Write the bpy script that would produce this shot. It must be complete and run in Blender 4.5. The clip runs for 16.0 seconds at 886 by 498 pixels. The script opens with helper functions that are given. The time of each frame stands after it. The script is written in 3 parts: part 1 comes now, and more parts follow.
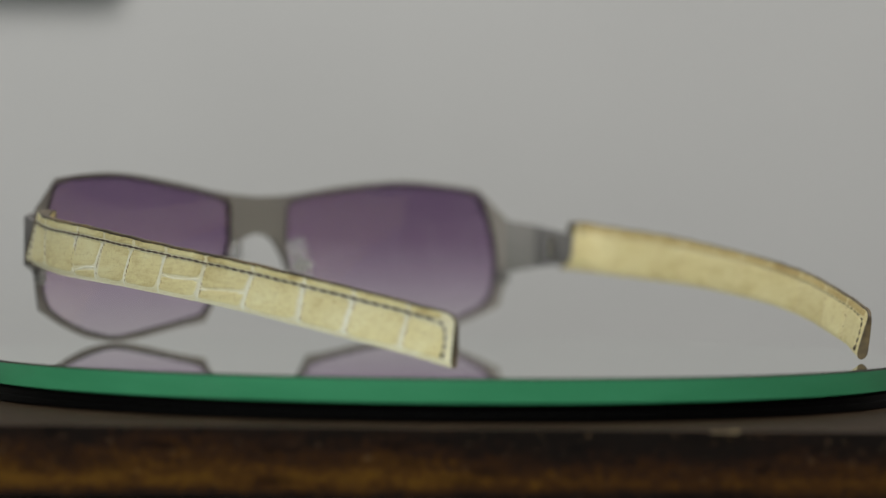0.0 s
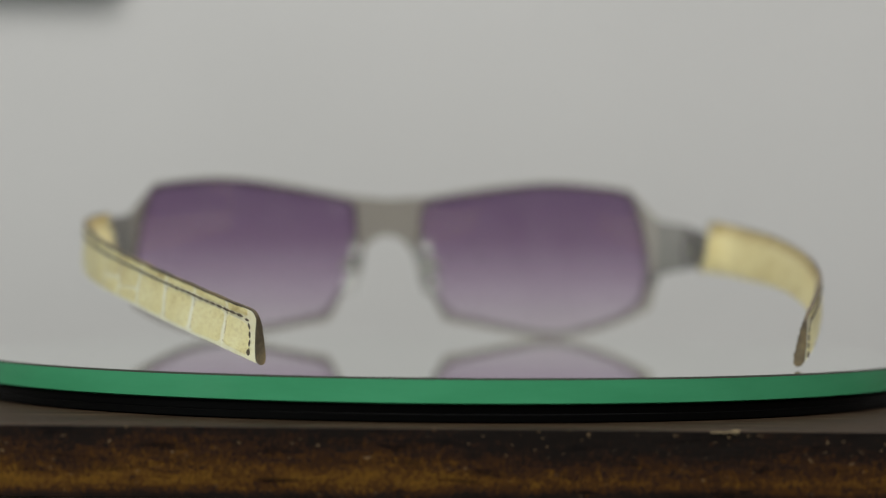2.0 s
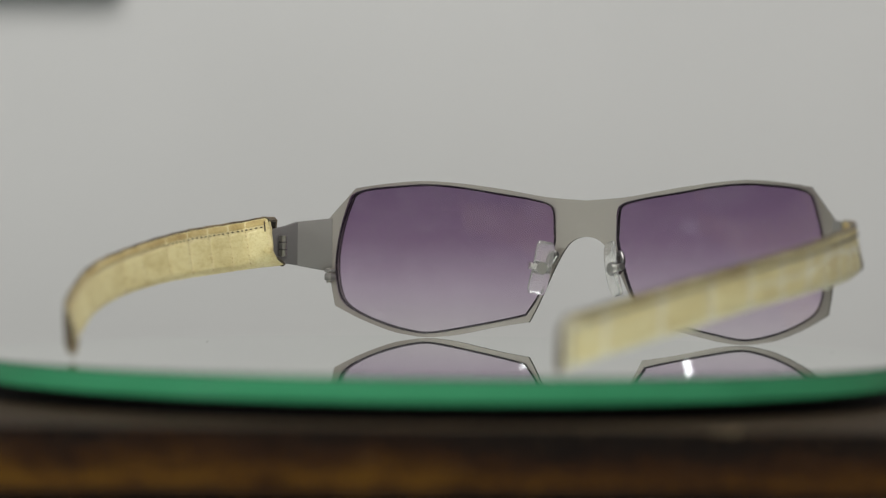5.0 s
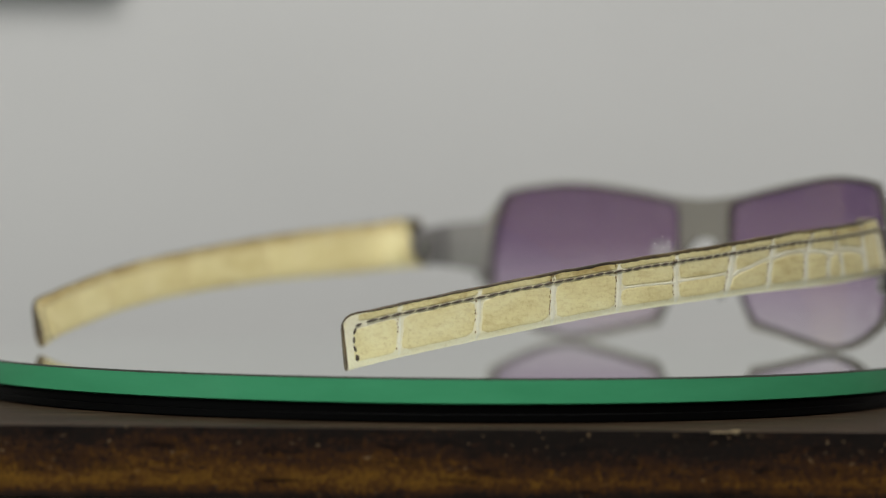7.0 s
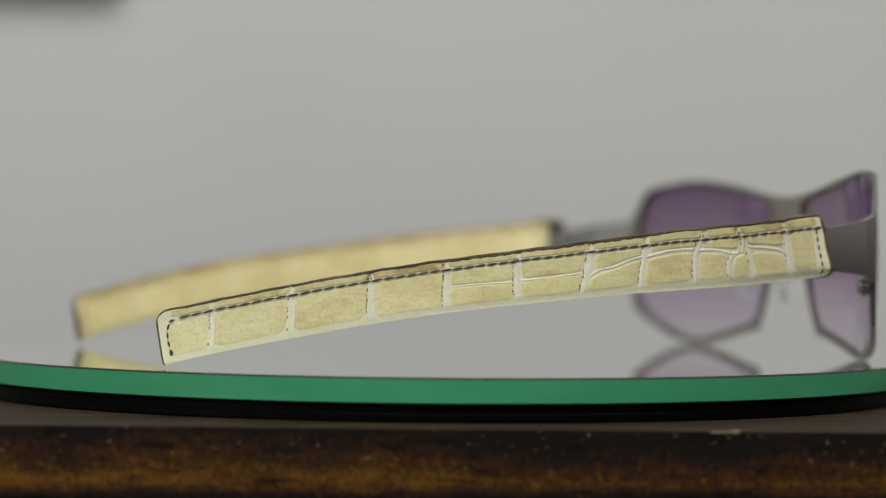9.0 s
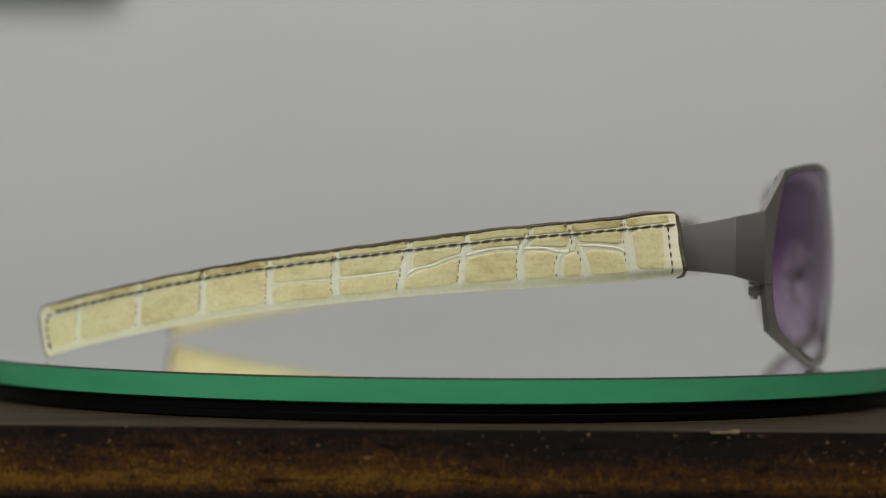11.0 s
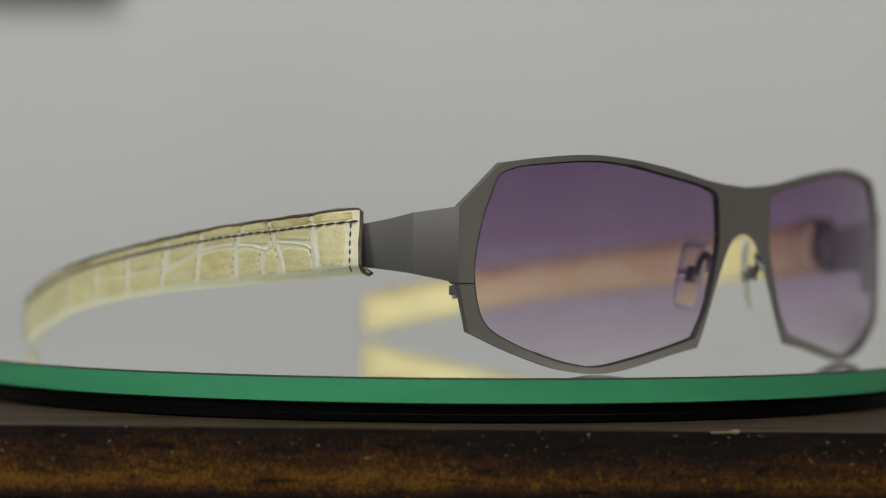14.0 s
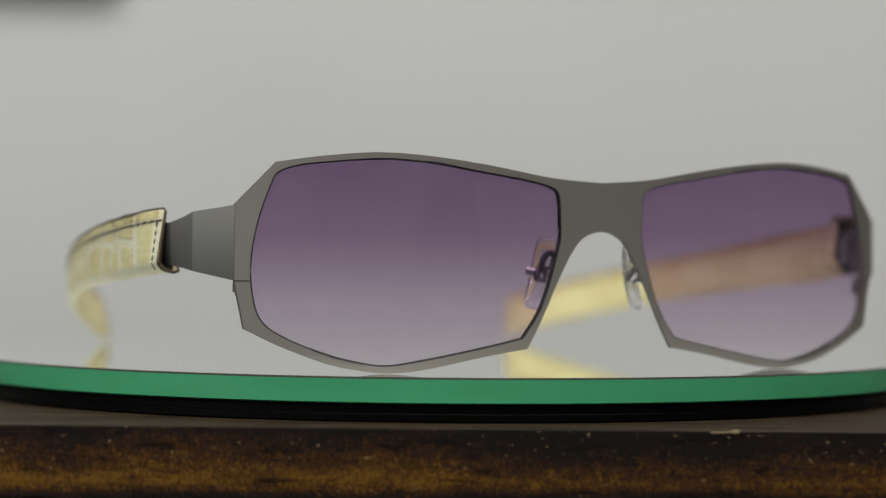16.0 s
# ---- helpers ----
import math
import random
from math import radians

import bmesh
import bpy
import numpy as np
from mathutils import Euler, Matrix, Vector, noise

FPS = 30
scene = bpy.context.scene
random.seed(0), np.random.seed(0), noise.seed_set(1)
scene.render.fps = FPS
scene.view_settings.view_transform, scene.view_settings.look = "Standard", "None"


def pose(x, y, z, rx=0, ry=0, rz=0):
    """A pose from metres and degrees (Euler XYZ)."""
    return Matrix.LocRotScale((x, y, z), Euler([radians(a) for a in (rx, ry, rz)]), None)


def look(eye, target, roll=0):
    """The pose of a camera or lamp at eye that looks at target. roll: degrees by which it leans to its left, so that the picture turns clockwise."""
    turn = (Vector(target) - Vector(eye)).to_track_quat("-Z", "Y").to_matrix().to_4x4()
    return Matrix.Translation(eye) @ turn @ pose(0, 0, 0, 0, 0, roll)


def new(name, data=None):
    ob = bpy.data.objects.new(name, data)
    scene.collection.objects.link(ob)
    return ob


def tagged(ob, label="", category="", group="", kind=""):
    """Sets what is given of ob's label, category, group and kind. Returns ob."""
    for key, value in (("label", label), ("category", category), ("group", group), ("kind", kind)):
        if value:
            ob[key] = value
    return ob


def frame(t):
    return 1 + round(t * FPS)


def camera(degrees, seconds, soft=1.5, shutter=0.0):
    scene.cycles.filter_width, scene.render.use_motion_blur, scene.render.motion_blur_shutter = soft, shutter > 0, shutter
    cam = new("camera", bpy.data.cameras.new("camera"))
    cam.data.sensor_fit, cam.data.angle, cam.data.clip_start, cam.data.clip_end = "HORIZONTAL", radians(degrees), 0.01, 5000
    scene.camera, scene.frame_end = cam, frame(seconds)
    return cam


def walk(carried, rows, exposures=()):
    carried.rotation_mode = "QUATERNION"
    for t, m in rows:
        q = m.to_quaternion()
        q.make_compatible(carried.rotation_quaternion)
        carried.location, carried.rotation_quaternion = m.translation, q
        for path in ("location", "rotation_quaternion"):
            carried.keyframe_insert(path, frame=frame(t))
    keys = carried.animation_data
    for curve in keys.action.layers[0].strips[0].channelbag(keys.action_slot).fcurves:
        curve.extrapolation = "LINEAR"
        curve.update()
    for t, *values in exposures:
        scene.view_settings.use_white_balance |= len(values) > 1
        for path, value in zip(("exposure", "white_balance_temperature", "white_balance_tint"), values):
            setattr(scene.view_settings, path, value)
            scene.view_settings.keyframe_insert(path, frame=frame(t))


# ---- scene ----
# The eye looks level over a 20 cm mirror that turns clockwise, seen from above.
cam = camera(21.305, 16.0, soft=1.2)
EYE = (0.0, -0.5, 0.795)
VIEW = look(EYE, (0.00049, 0.5, 0.79524), 0.519)
cam.data.dof.use_dof = True
cam.data.dof.aperture_fstop = 9.0
# the lens is focused on this point, which is drawn back to the frame front and forth again
focus_point = new("focus_point")
focus_point.location = (0, -0.085, 0.795)
cam.data.dof.focus_object = focus_point
walk(cam, [(0.0, VIEW), (16.0, VIEW)], exposures=[
    (0.0, -0.3), (1.5, -0.1), (3.5, 0.0), (7.0, -0.06), (9.0, -0.17), (12.5, -0.33), (14.5, -0.12), (16.0, 0.0)])

MM = 0.001
DISC_TOP = 0.77312
DISC_LOW = 0.76848
BOARD_TOP = 0.76533
BOARD_LOW = 0.7532
TABLE_TOP = 0.7490
MID_X = 3.4                      # the glasses stand this far off the turning axis, in mm

# ---------------------------------------------------------------- light
world = bpy.data.worlds.new("room_air")
scene.world = world
world.use_nodes = True
world.node_tree.nodes["Background"].inputs[0].default_value = (0.9, 0.95, 1.0, 1)
world.node_tree.nodes["Background"].inputs[1].default_value = 0.1


def area_lamp(name, eye, target, sx, sy, watts, colour):
    data = bpy.data.lights.new(name, "AREA")
    data.shape, data.size, data.size_y, data.energy, data.color = "RECTANGLE", sx, sy, watts, colour
    ob = new(name, data)
    ob.matrix_world = look(eye, target)
    return ob


area_lamp("ceiling_lamp", (0.10, -0.60, 2.10), (0.0, 0.0, 0.75), 1.1, 0.8, 22.5, (1.0, 0.98, 0.952))
bulb = bpy.data.lights.new("bulb", "POINT")
bulb.energy, bulb.shadow_soft_size, bulb.color = 14.0, 0.036, (0.91, 1.0, 0.98)
new("bulb", bulb).location = (-1.05, -0.87, 1.205)


# ---------------------------------------------------------------- materials
def material(name, base, rough=0.5, metal=0.0, ior=1.5):
    m = bpy.data.materials.new(name)
    m.use_nodes = True
    b = m.node_tree.nodes["Principled BSDF"]
    b.inputs["Base Color"].default_value = (*base, 1)
    b.inputs["Roughness"].default_value = rough
    b.inputs["Metallic"].default_value = metal
    b.inputs["IOR"].default_value = ior
    return m, m.node_tree, b


def node(tree, kind, **values):
    n = tree.nodes.new(kind)
    for k, v in values.items():
        n.inputs[k].default_value = v
    return n


def coords(tree, scale=(1, 1, 1)):
    c = tree.nodes.new("ShaderNodeTexCoord")
    m = node(tree, "ShaderNodeMapping", Scale=scale)
    tree.links.new(c.outputs["Object"], m.inputs["Vector"])
    return m.outputs["Vector"]


def ramp(tree, source, stops):
    r = tree.nodes.new("ShaderNodeValToRGB")
    els = r.color_ramp.elements
    while len(els) < len(stops):
        els.new(0.5)
    for e, (p, c) in zip(els, stops):
        e.position, e.color = p, (*c, 1)
    tree.links.new(source, r.inputs["Fac"])
    return r.outputs["Color"]


def noise_tex(tree, vec, scale, detail=4.0, rough=0.55, distort=0.0):
    n = node(tree, "ShaderNodeTexNoise", Scale=scale, Detail=detail, Roughness=rough, Distortion=distort)
    tree.links.new(vec, n.inputs["Vector"])
    return n.outputs["Fac"]


def mix(tree, fac, a, b, how="MIX"):
    n = tree.nodes.new("ShaderNodeMix")
    n.data_type, n.blend_type = "RGBA", how
    for socket, v in ((n.inputs["Factor"], fac), (n.inputs["A"], a), (n.inputs["B"], b)):
        if hasattr(v, "links"):
            tree.links.new(v, socket)
        else:
            socket.default_value = (*v, 1) if isinstance(v, tuple) else v
    return n.outputs["Result"]


def bump(tree, b, height, strength, distance):
    n = node(tree, "ShaderNodeBump", Strength=strength, Distance=distance)
    tree.links.new(height, n.inputs["Height"])
    tree.links.new(n.outputs["Normal"], b.inputs["Normal"])


def math_node(tree, op, a, b=0.0):
    n = tree.nodes.new("ShaderNodeMath")
    n.operation = op
    for s, v in zip(n.inputs, (a, b)):
        if hasattr(v, "links"):
            tree.links.new(v, s)
        else:
            s.default_value = v
    return n.outputs[0]


def plaster(name, base):
    m, t, b = material(name, base, 0.85)
    v = coords(t)
    big = noise_tex(t, v, 3.0, 3)
    col = ramp(t, big, [(0.3, tuple(c * 0.95 for c in base)), (0.7, tuple(min(1, c * 1.04) for c in base))])
    t.links.new(col, b.inputs["Base Color"])
    bump(t, b, noise_tex(t, v, 350.0, 6), 0.15, 0.001)
    return m


def leather(name, light, mid, dark, worn=0.3):
    m, t, b = material(name, mid, 0.46)
    v = coords(t)
    info = t.nodes.new("ShaderNodeObjectInfo")
    fine = noise_tex(t, v, 1500.0, 8, 0.7)
    large = noise_tex(t, coords(t, (1, 0.45, 1)), 190.0, 6, 0.65, 0.6)
    col = ramp(t, large, [(0.30, dark), (0.48, mid), (0.72, light)])
    grain = ramp(t, fine, [(0.30, (0.70, 0.62, 0.45)), (0.48, (1, 1, 1))])
    col = mix(t, 0.25 + worn, col, grain, "MULTIPLY")
    crease = noise_tex(t, coords(t, (1.0, 0.10, 1.0)), 1700.0, 4, 0.6, 0.3)
    col = mix(t, worn, col, ramp(t, crease, [(0.34, (0.74, 0.66, 0.48)), (0.52, (1, 1, 1))]), "MULTIPLY")
    # brown handling stains
    stain = noise_tex(t, coords(t, (1, 0.35, 1)), 300.0, 5, 0.7, 0.4)
    mask = ramp(t, stain, [(0.60, (0, 0, 0)), (0.78, (1.4 * worn,) * 3)])
    col = mix(t, mask, col, tuple(c * k for c, k in zip(dark, (0.62, 0.52, 0.42))))
    shade = ramp(t, info.outputs["Random"], [(0.0, (0.95, 0.94, 0.91)), (1.0, (1.02, 1.02, 1.0))])
    col = mix(t, 1.0, col, shade, "MULTIPLY")
    t.links.new(col, b.inputs["Base Color"])
    b.inputs["Specular IOR Level"].default_value = 0.5
    relief = math_node(t, "ADD", fine, math_node(t, "MULTIPLY", large, 1.5))
    bump(t, b, relief, 0.45, 0.00025)
    return m


def brushed(name, base, rough, stretch, metal=1.0):
    m, t, b = material(name, base, rough, metal)
    grain = noise_tex(t, coords(t, stretch), 1.0, 6, 0.7)
    col = ramp(t, grain, [(0.3, tuple(c * 0.97 for c in base)), (0.7, tuple(c * 1.03 for c in base))])
    t.links.new(col, b.inputs["Base Color"])
    r = ramp(t, grain, [(0.3, (rough - 0.03,) * 3), (0.7, (rough + 0.03,) * 3)])
    t.links.new(r, b.inputs["Roughness"])
    return m


def lens_material():
    m = bpy.data.materials.new("violet_gradient_lens")
    m.use_nodes = True
    t = m.node_tree
    t.nodes.remove(t.nodes["Principled BSDF"])
    out = t.nodes["Material Output"]
    c = t.nodes.new("ShaderNodeTexCoord")
    s = t.nodes.new("ShaderNodeSeparateXYZ")
    t.links.new(c.outputs["Object"], s.inputs[0])
    h = math_node(t, "MULTIPLY", s.outputs["Z"], 1 / 0.040)
    tint = ramp(t, h, [(0.05, (0.93, 0.89, 0.94)), (0.30, (0.825, 0.75, 0.85)),
                       (0.62, (0.585, 0.475, 0.615)), (0.95, (0.50, 0.40, 0.54))])
    clear = t.nodes.new("ShaderNodeBsdfTransparent")
    t.links.new(tint, clear.inputs["Color"])
    # wiped smears leave a faint film
    film = noise_tex(t, coords(t, (1.2, 1, 0.7)), 90.0, 6, 0.65, 1.5)
    smear = ramp(t, film, [(0.42, (0, 0, 0)), (0.75, (0.05, 0.05, 0.05))])
    haze = node(t, "ShaderNodeBsdfDiffuse", Color=(0.75, 0.72, 0.76, 1))
    wiped = t.nodes.new("ShaderNodeMixShader")
    t.links.new(smear, wiped.inputs[0])
    t.links.new(clear.outputs[0], wiped.inputs[1])
    t.links.new(haze.outputs[0], wiped.inputs[2])
    gloss = node(t, "ShaderNodeBsdfGlossy", Roughness=0.02)
    lw = node(t, "ShaderNodeLayerWeight", Blend=0.5)
    rim = math_node(t, "POWER", lw.outputs["Facing"], 5.0)
    fr = math_node(t, "ADD", math_node(t, "MULTIPLY", rim, 0.7), 0.04)
    both = t.nodes.new("ShaderNodeMixShader")
    t.links.new(fr, both.inputs[0])
    t.links.new(wiped.outputs[0], both.inputs[1])
    t.links.new(gloss.outputs[0], both.inputs[2])
    t.links.new(both.outputs[0], out.inputs["Surface"])
    return m


def wood(name, front):
    m, t, b = material(name, (0.05, 0.03, 0.015), 0.6)
    b.inputs["Specular IOR Level"].default_value = 0.14 if front else 0.07
    c = t.nodes.new("ShaderNodeTexCoord")
    s = t.nodes.new("ShaderNodeSeparateXYZ")
    t.links.new(c.outputs["Object"], s.inputs[0])
    streak = noise_tex(t, coords(t, (0.3, 1, 1.4)), 260.0, 8, 0.75, 0.4)
    cloud = noise_tex(t, coords(t, (0.8, 1, 1.0)), 60.0, 4, 0.6, 0.4)
    if front:
        # an amber band above the lower edge, darker towards the top and the bottom
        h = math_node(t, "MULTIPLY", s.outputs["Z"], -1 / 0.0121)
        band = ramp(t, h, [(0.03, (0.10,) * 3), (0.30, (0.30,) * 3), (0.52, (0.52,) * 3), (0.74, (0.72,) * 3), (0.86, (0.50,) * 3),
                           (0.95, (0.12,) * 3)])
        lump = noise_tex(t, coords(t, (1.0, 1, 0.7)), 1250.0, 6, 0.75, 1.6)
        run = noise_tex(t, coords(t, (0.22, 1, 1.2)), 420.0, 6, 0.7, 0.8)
        tone = band
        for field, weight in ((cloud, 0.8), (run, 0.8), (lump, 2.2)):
            tone = math_node(t, "ADD", tone, math_node(t, "MULTIPLY", math_node(t, "SUBTRACT", field, 0.5), weight))
        tone = math_node(t, "ADD", tone, math_node(t, "MULTIPLY", s.outputs["X"], -2.0))
        col = ramp(t, tone, [(0.18, (0.010, 0.007, 0.0055)), (0.40, (0.027, 0.012, 0.0065)), (0.62, (0.070, 0.027, 0.005)),
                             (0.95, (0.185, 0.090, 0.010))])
        gouge = noise_tex(t, coords(t, (0.16, 1, 1)), 520.0, 3, 0.6, 0.5)
        col = mix(t, 1.0, col, ramp(t, gouge, [(0.32, (0.22, 0.2, 0.2)), (0.42, (1, 1, 1))]), "MULTIPLY")
        fleck = noise_tex(t, coords(t, (0.7, 1, 1.2)), 900.0, 2, 0.5)
        chip = math_node(t, "MULTIPLY", ramp(t, fleck, [(0.70, (0, 0, 0)), (0.745, (0.85,) * 3)]),
                         ramp(t, h, [(0.04, (1, 1, 1)), (0.8, (0.3,) * 3)]))
        col = mix(t, chip, col, (0.30, 0.20, 0.10))
    else:
        plank = noise_tex(t, coords(t, (0.06, 1, 1)), 420.0, 6, 0.7, 0.3)
        col = ramp(t, plank, [(0.34, (0.010, 0.006, 0.004)), (0.52, (0.030, 0.019, 0.011)), (0.70, (0.085, 0.056, 0.034))])
    t.links.new(col, b.inputs["Base Color"])
    bump(t, b, streak, 0.5, 0.0006)
    return m


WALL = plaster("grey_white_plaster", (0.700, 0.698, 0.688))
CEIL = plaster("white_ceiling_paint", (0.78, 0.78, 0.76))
# plaster for the unseen walls; the dimness of the room is put into its colour
ROOM = plaster("darkened_room_plaster", (0.42, 0.41, 0.39))
FLOORM = wood("floor_wood", False)
TABLEM, _, _ = material("black_table_lacquer", (0.012, 0.011, 0.011), 0.4)
WOOD_FRONT = wood("worn_walnut_edge", True)
WOOD_TOP = wood("brown_walnut_top", False)
CREAM = leather("cream_leather", (0.98, 0.94, 0.75), (0.97, 0.92, 0.68), (0.93, 0.86, 0.56), 0.12)
SCALE = leather("straw_leather_scale", (0.96, 0.90, 0.57), (0.90, 0.81, 0.45), (0.74, 0.62, 0.30))
INNERL = leather("yellow_leather_lining", (0.79, 0.71, 0.41), (0.73, 0.64, 0.34), (0.62, 0.52, 0.25))
BROWNED = leather("browned_lining_edge", (0.66, 0.54, 0.27), (0.55, 0.42, 0.18), (0.36, 0.24, 0.09))
LINING = leather("pale_lining_ground", (0.80, 0.72, 0.43), (0.75, 0.65, 0.36), (0.62, 0.51, 0.25))
STAINED = leather("brown_stained_leather", (0.92, 0.86, 0.52), (0.84, 0.75, 0.39), (0.50, 0.36, 0.14))
EDGE = leather("dark_edge_paint", (0.25, 0.18, 0.085), (0.095, 0.07, 0.04), (0.04, 0.03, 0.02))
RIDGE = leather("white_leather_ridge", (0.98, 0.96, 0.83), (0.97, 0.94, 0.77), (0.93, 0.88, 0.65), 0.06)
THREAD, _, _ = material("dark_brown_thread", (0.075, 0.055, 0.033), 0.7)
PORE, _, _ = material("brown_pore", (0.33, 0.22, 0.09), 0.8)
HOLLOW, _, _ = material("dark_hollow", (0.030, 0.024, 0.018), 0.9)
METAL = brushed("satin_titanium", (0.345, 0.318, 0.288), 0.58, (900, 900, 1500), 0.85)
# darker copy of the front metal: shade on the cut edges put into colour
RIM = brushed("shaded_metal_edge", (0.17, 0.16, 0.15), 0.62, (900, 900, 900), 0.7)
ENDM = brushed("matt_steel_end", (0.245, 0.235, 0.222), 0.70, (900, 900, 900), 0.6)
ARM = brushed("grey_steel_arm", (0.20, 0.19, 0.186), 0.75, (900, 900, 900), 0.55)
SHINY = brushed("bright_steel", (0.58, 0.57, 0.54), 0.3, (400, 400, 400))
WIRE = brushed("dark_steel_wire", (0.22, 0.21, 0.21), 0.3, (400, 400, 400))
GASKET, _, _ = material("black_lens_groove", (0.010, 0.009, 0.010), 0.45)
LENS = lens_material()
PAD, _t, _b = material("clear_silicone", (0.97, 0.97, 0.95), 0.07, 0.0, 1.42)
_b.inputs["Transmission Weight"].default_value = 0.88
BLACK, _t, _b = material("black_plastic", (0.002, 0.002, 0.002), 0.45)
_b.inputs["Specular IOR Level"].default_value = 0.06
MIRROR, _t, _b = material("silvered_glass", (0.815, 0.865, 0.835), 0.012, 1.0)
_smear = noise_tex(_t, coords(_t), 60.0, 5, 0.6)
_t.links.new(ramp(_t, _smear, [(0.45, (0.003,) * 3), (0.75, (0.012,) * 3)]), _b.inputs["Roughness"])
GREEN, _t, _b = material("green_glass_edge", (0.085, 0.34, 0.185), 0.18, 0.0, 1.52)
_b.inputs["Specular IOR Level"].default_value = 0.3
_g = noise_tex(_t, coords(_t, (1, 1, 5)), 40.0, 4, 0.6)
_t.links.new(ramp(_t, _g, [(0.3, (0.062, 0.37, 0.172)), (0.7, (0.080, 0.435, 0.21))]), _b.inputs["Base Color"])
BEVEL, _t, _b = material("ground_glass_bevel", (0.035, 0.042, 0.033), 0.7)
_b.inputs["Specular IOR Level"].default_value = 0.1
LINT, _t, _b = material("pale_lint", (0.6, 0.58, 0.55), 0.9)
DUST, _t, _b = material("grey_dust", (0.10, 0.09, 0.08), 0.9)
SPLINT, _t, _b = material("bare_wood", (0.30, 0.23, 0.13), 0.8)


# ---------------------------------------------------------------- mesh helpers
def part(name, bm, mat, parent=None, label="", smooth=True):
    me = bpy.data.meshes.new(name)
    bm.to_mesh(me)
    bm.free()
    for m in (mat if isinstance(mat, (list, tuple)) else (mat,)):
        me.materials.append(m)
    if smooth:
        me.shade_smooth()
        me.set_sharp_from_angle(angle=radians(38))
    ob = new(name, me)
    if parent is not None:
        ob.parent = parent
    if label:
        ob["label"] = label
    return ob


def box(bm, x0, y0, z0, x1, y1, z1, bevel=0.0):
    made = bmesh.ops.create_cube(bm, size=1.0)["verts"]
    for v in made:
        v.co = Vector((x0 + (v.co.x + .5) * (x1 - x0), y0 + (v.co.y + .5) * (y1 - y0), z0 + (v.co.z + .5) * (z1 - z0)))
    if bevel:
        edges = list({e for v in made for e in v.link_edges})
        bmesh.ops.bevel(bm, geom=edges, offset=bevel, segments=2, affect="EDGES", profile=0.5)


def spline(points, step=0.7, closed=False):
    """Points (a, b) or (a, b, 1) where 1 marks a sharp corner; runs smoothly between the corners."""
    n, out = len(points), []
    corner = [len(p) > 2 and bool(p[2]) for p in points]
    P = [Vector((p[0], p[1])) for p in points]
    last = n if closed else n - 1
    for i in range(last):
        j = (i + 1) % n
        p1, p2 = P[i], P[j]
        p0 = P[i - 1] if (closed or i > 0) and not corner[i] else p1 * 2 - p2
        p3 = P[(j + 1) % n] if (closed or j < n - 1) and not corner[j] else p2 * 2 - p1
        m = max(1, int((p2 - p1).length / step))
        for k in range(m):
            u = k / m
            out.append(0.5 * ((2 * p1) + (p2 - p0) * u + (2 * p0 - 5 * p1 + 4 * p2 - p3) * u * u
                              + (3 * p1 - p0 - 3 * p2 + p3) * u ** 3))
    if not closed:
        out.append(P[-1])
    return out


def curve_at(points, x):
    """A smooth y(x) through points sorted by falling or rising x."""
    q = sorted(points)
    x = min(max(x, q[0][0]), q[-1][0])
    for i in range(len(q) - 1):
        if x <= q[i + 1][0]:
            break
    (x1, y1), (x2, y2) = q[i], q[i + 1]
    m1 = (q[i + 1][1] - q[i - 1][1]) / (q[i + 1][0] - q[i - 1][0]) if i > 0 else (y2 - y1) / (x2 - x1)
    m2 = (q[i + 2][1] - q[i][1]) / (q[i + 2][0] - q[i][0]) if i + 2 < len(q) else (y2 - y1) / (x2 - x1)
    h = x2 - x1
    u = (x - x1) / h
    return ((2 * u ** 3 - 3 * u * u + 1) * y1 + (u ** 3 - 2 * u * u + u) * h * m1
            + (-2 * u ** 3 + 3 * u * u) * y2 + (u ** 3 - u * u) * h * m2)


def tube(bm, pts, radius, sides=8, closed=False):
    pts = [Vector(p) for p in pts]
    n, rings = len(pts), []
    for i, p in enumerate(pts):
        a = pts[i - 1] if closed or i else p
        b = pts[(i + 1) % n] if closed or i < n - 1 else p
        d = (b - a).normalized()
        s = d.cross(Vector((0, 0, 1)))
        s = s.normalized() if s.length > 1e-4 else Vector((1, 0, 0))
        u = s.cross(d)
        rings.append([bm.verts.new(p + (s * math.cos(2 * math.pi * k / sides) + u * math.sin(2 * math.pi * k / sides)) * radius)
                      for k in range(sides)])
    for i in range(n if closed else n - 1):
        r, q = rings[i], rings[(i + 1) % n]
        for k in range(sides):
            bm.faces.new((r[k], r[(k + 1) % sides], q[(k + 1) % sides], q[k]))
    if not closed:
        bm.faces.new(rings[0][::-1])
        bm.faces.new(rings[-1])


def lathe(bm, profile, sides=192, mats=None):
    rings = []
    for r, z in profile:
        rings.append([bm.verts.new((r * math.cos(2 * math.pi * k / sides), r * math.sin(2 * math.pi * k / sides), z))
                      for k in range(sides)])
    for i in range(len(rings) - 1):
        for k in range(sides):
            f = bm.faces.new((rings[i][k], rings[i][(k + 1) % sides], rings[i + 1][(k + 1) % sides], rings[i + 1][k]))
            if mats:
                f.material_index = mats[i]
    return rings


# ---------------------------------------------------------------- the room
def slab(name, x0, y0, z0, x1, y1, z1, mat, label, category="wall"):
    bm = bmesh.new()
    box(bm, x0, y0, z0, x1, y1, z1)
    ob = part(name, bm, mat, smooth=False)
    return tagged(ob, label, category, kind="structure")


